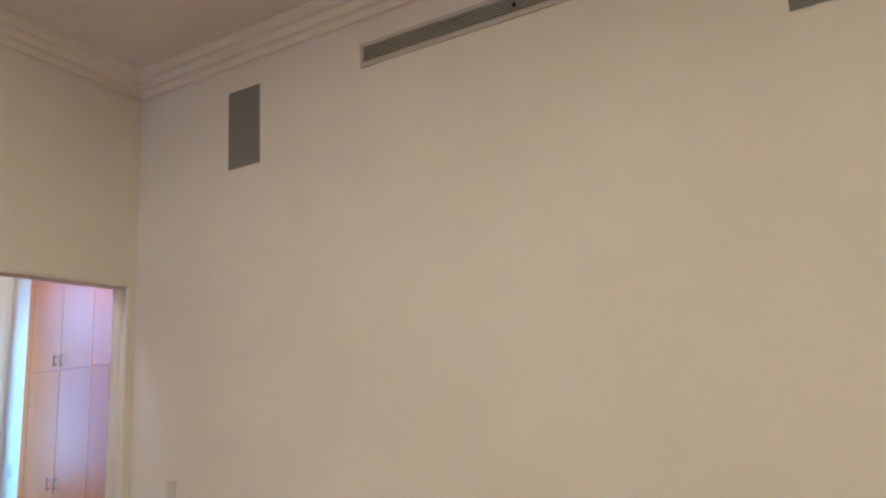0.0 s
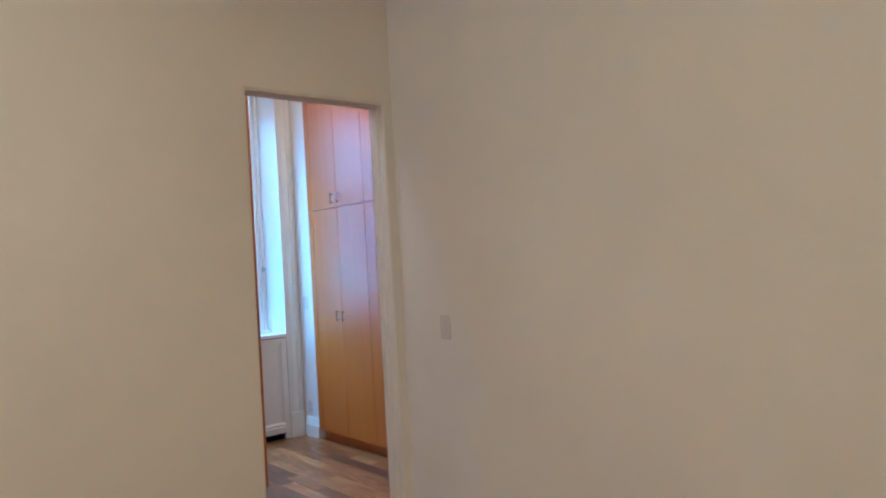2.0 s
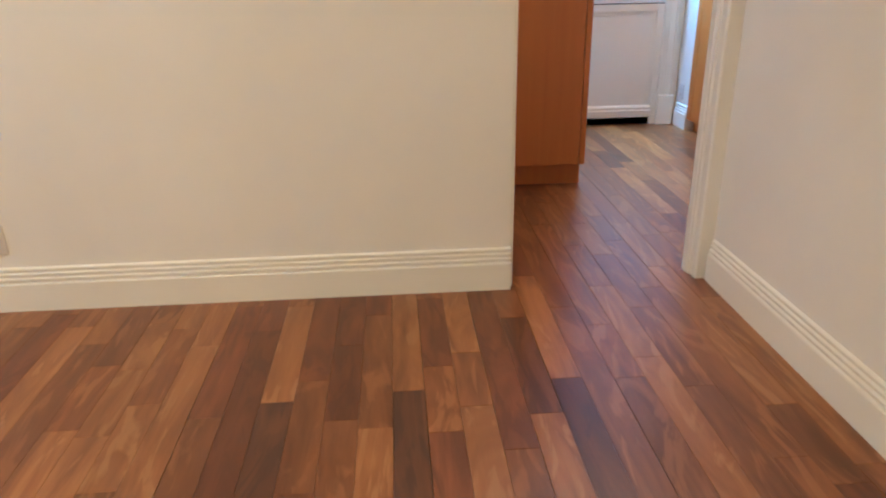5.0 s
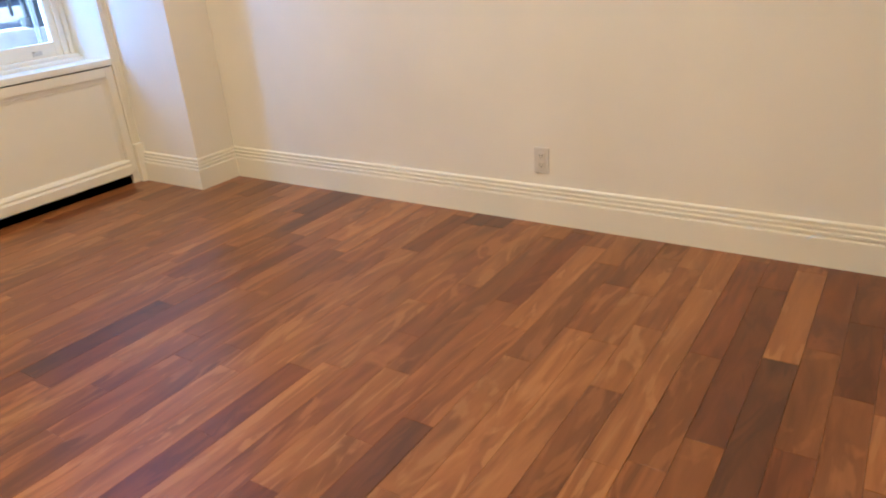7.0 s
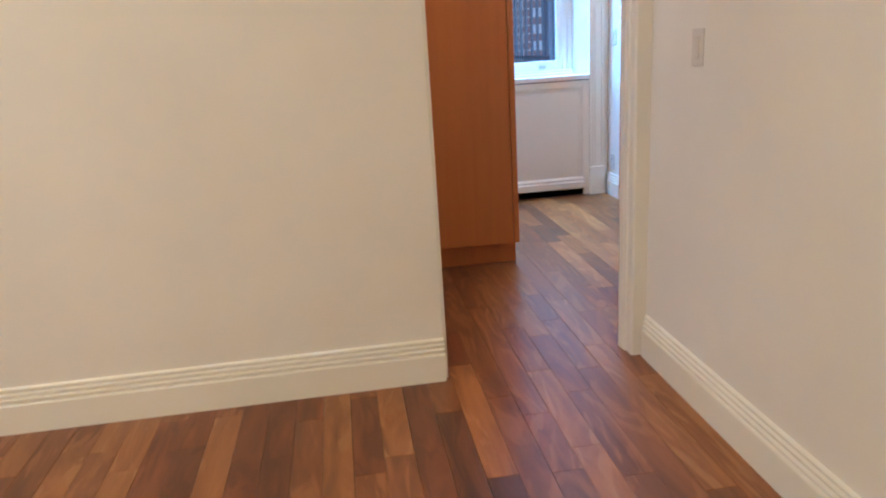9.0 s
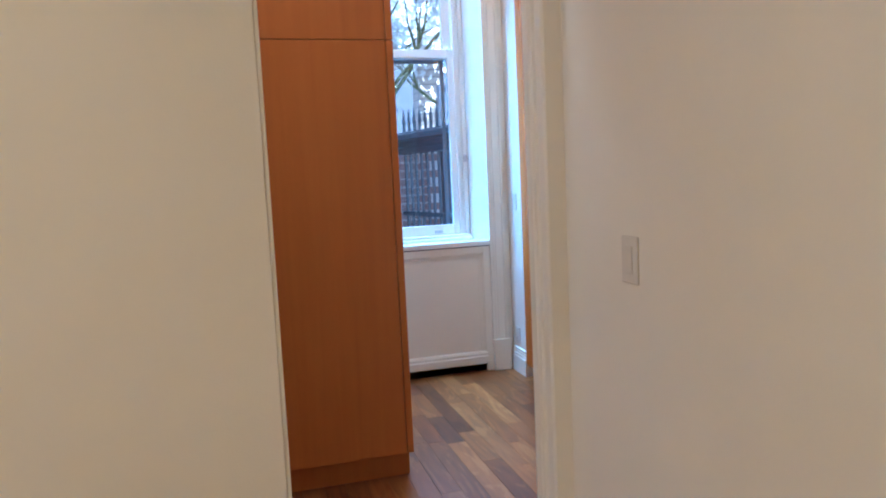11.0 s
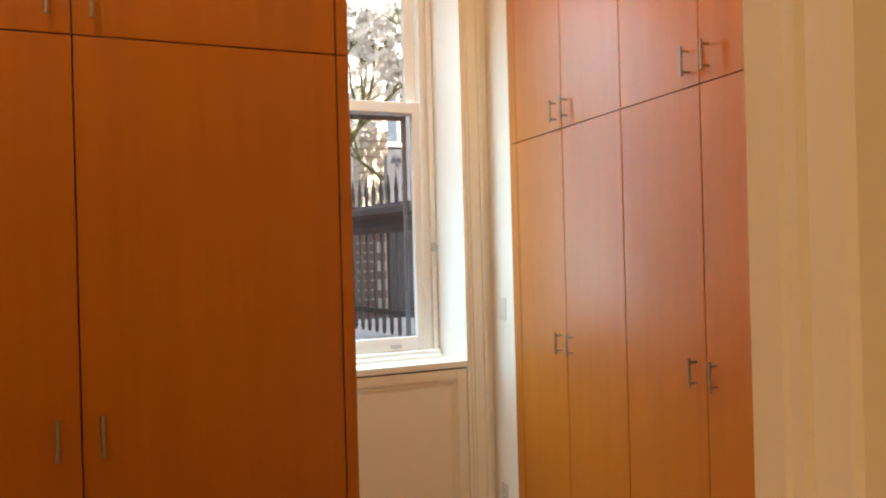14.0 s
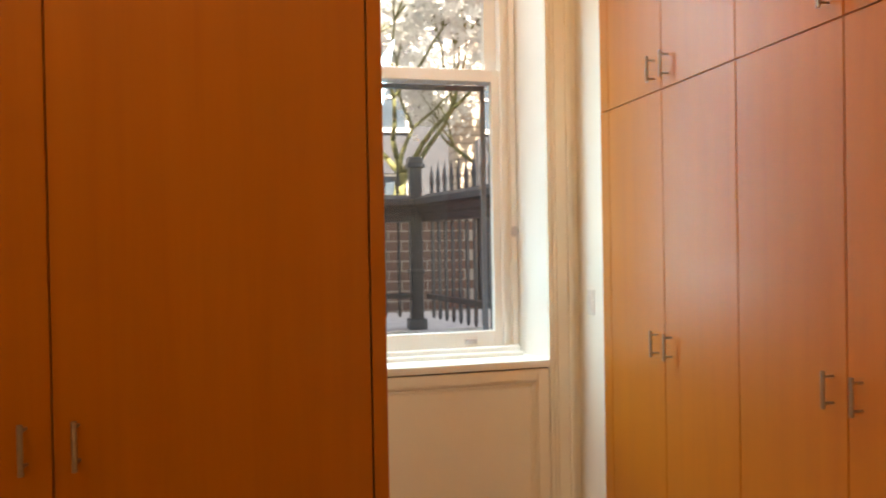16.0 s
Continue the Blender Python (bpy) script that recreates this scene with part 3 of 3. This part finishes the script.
def iron_fence(place, length, post_xs, label):
    f = thing("iron_fence", label, "fence", "iron fences", place)
    bm = bmesh.new()
    swept(bm, [(-0.06, 1.70), (0.05, 1.70), (0.055, 1.76), (0.075, 1.78), (0.095, 1.83), (0.13, 1.85), (0.13, 1.90), (0.0, 1.945), (-0.08, 1.93)], (0, 0, 0), (length, 0, 0), (0, -1, 0))
    part("top_beam", bm, IRON, f, "broad black moulded top beam")
    part("bottom_rail", box(0, length, -0.02, 0.02, 1.02, 1.065, bevel=0.004), IRON, f)
    part("kerb", box(-0.1, length, -0.13, 0.16, GZ, 0.745, bevel=0.012), STONE, f, "pale stone kerb under the railing")
    pick = None
    for i in range(int(length / 0.128)):
        x = 0.10 + i * 0.128
        if pick is None:
            bm = bmesh.new()
            bx(bm, -0.012, 0.012, -0.012, 0.012, 0.90, 2.02)
            rod(bm, (0, 0, 2.0), (0, 0, 2.04), 0.013, 6, 0.024)
            rod(bm, (0, 0, 2.04), (0, 0, 2.20), 0.024, 6, 0.001)
            rod(bm, (0, 0, 0.90), (0, 0, 0.855), 0.021, 6, 0.008)
            pick = part("picket", bm, IRON, f)
            pick.location.x = x
        else:
            o = new("picket", pick.data)
            o.parent = f
            o.location.x = x
    for x in post_xs:
        bm = bmesh.new()
        bx(bm, x - 0.055, x + 0.055, -0.055, 0.055, 0.74, 2.18, bevel=0.008)
        bx(bm, x - 0.08, x + 0.08, -0.08, 0.08, 0.74, 0.84, bevel=0.01)
        bx(bm, x - 0.068, x + 0.068, -0.068, 0.068, 1.24, 1.28, bevel=0.008)
        bx(bm, x - 0.08, x + 0.08, -0.08, 0.08, 2.18, 2.22, bevel=0.01)
        bx(bm, x - 0.065, x + 0.065, -0.065, 0.065, 2.22, 2.28, bevel=0.01)
        part("post", bm, IRON, f)
    return f


FENCE = "black iron railing with spear-topped pickets"
iron_fence(pose(-1.75, 6.1, 0), 2.56, (2.56,), FENCE + " on a stone kerb")
iron_fence(pose(0.90, 6.0, 0, 0, 0, math.degrees(math.atan2(-1.15, 0.26))), 2.3, (2.25,), FENCE + " running back to the house")
iron_fence(pose(-8.3, -3.6, 0, 0, 0, 90), 4.6, (0.05, 4.5), FENCE + " beside the terrace")


def far_house(name, label, place, cols, rows, width, height):
    """A masonry front with sash windows, a cornice and a flat roof."""
    h = thing(name, label, "building", place=place)
    bm = bmesh.new()
    step, ww, wh = width / cols, 1.15, 2.0
    xs = [0]
    for c in range(cols):
        xs += [c * step + (step - ww) / 2, c * step + (step + ww) / 2]
    xs.append(width)
    storey = (height - 1.0) / rows
    for i in range(0, len(xs), 2):
        bx(bm, xs[i], xs[i + 1], 0, 0.5, 0, height)
    for c in range(cols):
        a, b = xs[2 * c + 1], xs[2 * c + 2]
        z = 0
        for r in range(rows):
            bx(bm, a, b, 0, 0.5, z, r * storey + 1.1)
            z = r * storey + 1.1 + wh
        bx(bm, a, b, 0, 0.5, z, height)
    bx(bm, 0, width, 0.5, 8, 0, height)
    part("wall", bm, SHADE_STONE, h)
    for c in range(cols):
        for r in range(rows):
            a, b, z = xs[2 * c + 1], xs[2 * c + 2], r * storey + 1.1
            bm = bmesh.new()
            for q in (a, b - 0.07):
                bx(bm, q, q + 0.07, 0.16, 0.24, z, z + wh)
            for q in (0, wh / 2 - 0.03, wh - 0.07):
                bx(bm, a + 0.07, b - 0.07, 0.16, 0.24, z + q, z + q + 0.07)
            bx(bm, a - 0.08, b + 0.08, -0.07, 0.15, z - 0.1, z)
            wf = part("window", bm, WHITE, h)
            part("pane", box(a + 0.07, b - 0.07, 0.2, 0.21, z + 0.07, z + wh - 0.07), WIN_DARK, wf)
    part("cornice", box(-0.2, width + 0.2, -0.35, 0.3, height - 0.4, height, bevel=0.05), SHADE_STONE, h)
    part("roof", box(0, width, 0.3, 8, height, height + 0.15), SOIL, h)
    return h


far_house("townhouse", "masonry townhouse across the street, coloured dark grey as if shaded, with rows of sash windows", pose(-10, 21, GZ), 9, 3, 26, 11)
far_house("townhouse", "masonry townhouse behind the side railing, coloured dark grey as if shaded, with sash windows", pose(-22, -12, GZ, 0, 0, 90), 8, 4, 23, 14)


def limb(bm, p, d, length, r, depth, tips, rng):
    """A bent, tapering branch that splits again."""
    q = p
    n = 4
    for i in range(n):
        d = (d + Vector((rng.uniform(-.28, .28), rng.uniform(-.28, .28), rng.uniform(-.10, .22)))).normalized()
        e = q + d * (length / n)
        rod(bm, q, e, r * (1 - 0.12 * i), 7, r * (1 - 0.12 * (i + 1)))
        q = e
        if depth < 2 and i >= 1:
            tips.append(q.copy())
    if depth == 0:
        return
    for k in range(3 if depth > 1 else 4):
        nd = (d + Vector((rng.uniform(-1, 1), rng.uniform(-1, 1), rng.uniform(-.35, .7)))).normalized()
        limb(bm, q, nd, length * rng.uniform(.6, .85), r * 0.56, depth - 1, tips, rng)


def blossom_tree(label, place, seed):
    t = thing("magnolia_tree", label, "tree", "magnolia trees", place)
    rng = random.Random(seed)
    bm, tips = bmesh.new(), []
    for p, e, r, r2 in (((-0.12, 0, 0), (-0.06, 0, 0.7), 0.13, 0.105), ((-0.06, 0, 0.68), (-0.04, 0.02, 1.4), 0.105, 0.095), ((-0.04, 0.02, 1.38), (0.05, 0.05, 1.98), 0.095, 0.08)):
        rod(bm, p, e, r, 12, r2)
    for a in range(5):
        ang = a * 1.2566 + 0.4
        limb(bm, Vector((0.05, 0.05, 1.88 + 0.03 * a)), Vector((math.cos(ang), math.sin(ang), 0.75)).normalized(), 1.3, 0.045, 3, tips, rng)
    part("trunk", bm, BARK, t, "mossy grey-green bark", smooth=True)
    verts, faces = [], []
    for tip in tips:
        for b in range(9):
            c = tip + Vector((rng.gauss(0, .2), rng.gauss(0, .2), rng.gauss(0, .16)))
            s = rng.uniform(0.05, 0.10)
            turn = Euler((rng.uniform(-1, 1), rng.uniform(-1, 1), rng.uniform(0, 6.28))).to_matrix()
            for k in range(5):
                w = turn @ Euler((0, 0, k * 1.2566)).to_matrix()
                i = len(verts)
                for v in ((0.05, 0, 0), (0.6, 0.32, 0.35), (1.05, 0.05, 0.75), (0.6, -0.32, 0.35)):
                    verts.append(c + w @ Vector(v) * s)
                faces.append((i, i + 1, i + 2, i + 3))
    me = bpy.data.meshes.new("crown")
    me.from_pydata(verts, [], faces)
    me.materials.append(PETAL)
    o = new("crown", me)
    o.parent = t
    tagged(o, "dense open white blossoms", kind="stuff")
    return t


blossom_tree("magnolia tree in full white blossom behind the railing", pose(1.27, 9.6, GZ), 4)
blossom_tree("magnolia tree in full white blossom by the garden wall", pose(3.1, 10.2, GZ, 0, 0, 130), 9)
blossom_tree("magnolia tree in white blossom beyond the side railing", pose(-12.5, -1.2, GZ, 0, 0, 60), 11)


def brick_wall(name, place, length, courses, label):
    """A garden wall: mortar core with proud bricks, stone coping."""
    w = thing(name, label, "wall", "garden walls", place)
    hgt = courses * 0.115
    part("mortar_core", box(0, length, 0.006, 0.2, 0, hgt), MORTAR, w)
    part("coping", box(-0.03, length + 0.03, -0.04, 0.24, hgt, hgt + 0.07, bevel=0.01), STONE, w)
    full = None
    for r in range(courses):
        x = -0.15 if r % 2 else 0.0
        while x < length:
            a, b = max(0, x), min(length, x + 0.285)
            if b - a > 0.27:
                if full is None:
                    full = part("brick", box(0, 0.285, 0.0, 0.09, 0, 0.098), BRICK, w)
                    o = full
                else:
                    o = new("brick", full.data)
                    o.parent = w
                o.location = (a, random.uniform(-.002, .003), r * 0.115 + 0.008)
            x += 0.300
    return w


brick_wall("brick_wall", pose(-0.8, 7.9, GZ), 2.7, 12, "low red-brown brick garden wall with stone coping")
brick_wall("brick_wall", pose(-9.6, -2.6, GZ, 0, 0, 90), 2.9, 12, "low red-brown brick garden wall beyond the side window")


def brick_pier(place, wide, high):
    """A tall pale brick pier with raised courses and a stone cap."""
    p = thing("brick_pier", "tall pale brick pier standing behind the railing", "pier", place=place)
    part("shaft", box(0.01, wide - 0.01, 0.01, wide - 0.01, 0, high), MORTAR, p)
    first = None
    for r in range(int(high / 0.15)):
        if first is None:
            first = part("course", box(0, wide, 0, wide, 0.005, 0.135, bevel=0.006), PALE_BRICK, p)
        else:
            o = new("course", first.data)
            o.parent = p
            o.location.z = r * 0.15
    part("cap", box(-0.06, wide + 0.06, -0.06, wide + 0.06, high, high + 0.12, bevel=0.02), STONE, p)
    return p


brick_pier(pose(2.85, 12.6, GZ), 0.55, 7.5)
structure("garden_screen", box(1.93, 9, 7.9, 8.05, GZ, 2.72), SHADE_STONE, "tall dark boarded garden screen", "fence")

# ---- floor: separate boards, darker gaps ----
PITCH = 0.1005
X_ROW = -0.815
floor = structure("floor", box(W1X - 0.05, X2R, BACK, Y2 + 0.01, -0.12, -0.012), DARK, "polished reddish hardwood strip floor of mixed tan and dark boards", "floor")
# row: seam, tone beyond it, tone before it
FORCED = {-1: (-0.877, 3, 0), -2: (-1.034, 2, 1), -5: (-0.72, 0, 3), -9: (-0.745, 0, 3), 0: (-0.695, 0, 3), 4: (0.712, 1, 0), -17: (-0.179, 1, 0), -16: (-1.075, 1, 0), 13: (1.874, 0, 1), 9: (2.152, 1, 3)}
rng = random.Random(21)
rest = [([], []) for _ in range(4)]
TH = 0.02


def board_verts(w, l, c):
    return [(c, c, 0), (w - c, c, 0), (w - c, l - c, 0), (c, l - c, 0), (0, 0, -c), (w, 0, -c), (w, l, -c), (0, l, -c), (0, 0, -TH), (w, 0, -TH), (w, l, -TH), (0, l, -TH)]


BOARD_F = [(0, 1, 2, 3), (4, 5, 1, 0), (5, 6, 2, 1), (6, 7, 3, 2), (7, 4, 0, 3), (8, 9, 5, 4), (9, 10, 6, 5), (10, 11, 7, 6), (11, 8, 4, 7)]
k0, k1 = int((W1X - X_ROW) / PITCH) - 1, int((1.0 - X_ROW) / PITCH)
made = 0
for k in range(k0, k1 + 1):
    x = X_ROW + k * PITCH
    lo, hi = BACK, Y2
    if x < X2L:
        hi = 0.0
    if x >= -0.06:
        lo = 0.0
    seams = [lo]
    y = lo - rng.uniform(0, 0.7)
    while y < hi:
        y += rng.choice((0.35, 0.5, 0.62, 0.8, 0.95, 1.2)) * rng.uniform(0.85, 1.15)
        if lo + 0.06 < y < hi - 0.06:
            seams.append(y)
    if k in FORCED:
        fy = FORCED[k][0]
        seams = [s for s in seams if s == lo or abs(s - fy) > 0.35] + [fy]
        seams.sort()
    seams.append(hi)
    for a, b in zip(seams, seams[1:]):
        tone = rng.choices((0, 1, 2, 3), (0.34, 0.48, 0.13, 0.05))[0]
        if k in FORCED and abs(b - FORCED[k][0]) < 1e-6:
            tone = FORCED[k][2]
        if k in FORCED and abs(a - FORCED[k][0]) < 1e-6:
            tone = FORCED[k][1]
        g = 0.0005 if rng.random() < 0.8 else 0.0016
        w, l = PITCH - g, b - a - 0.0006
        vs = board_verts(w, l, 0.0006)
        mid = (a + b) / 2
        if -3.7 < x < 0.95 and -2.3 < mid and made < 300:
            me = bpy.data.meshes.new("floorboard")
            me.from_pydata(vs, [], BOARD_F)
            me.materials.append(PLANKS[tone])
            o = new("floorboard", me)
            o.parent = floor
            o.location = (x, a, 0)
            made += 1
        else:
            rest_v, rest_f = rest[tone]
            i = len(rest_v)
            rest_v += [(x + p, a + q, r) for p, q, r in vs]
            rest_f += [tuple(i + j for j in f) for f in BOARD_F]
for (rest_v, rest_f), mat in zip(rest, PLANK_REST):
    me = bpy.data.meshes.new("floorboards")
    me.from_pydata(rest_v, [], rest_f)
    me.materials.append(mat)
    o = new("floorboards", me)
    o.parent = floor
    tagged(o, kind="stuff")
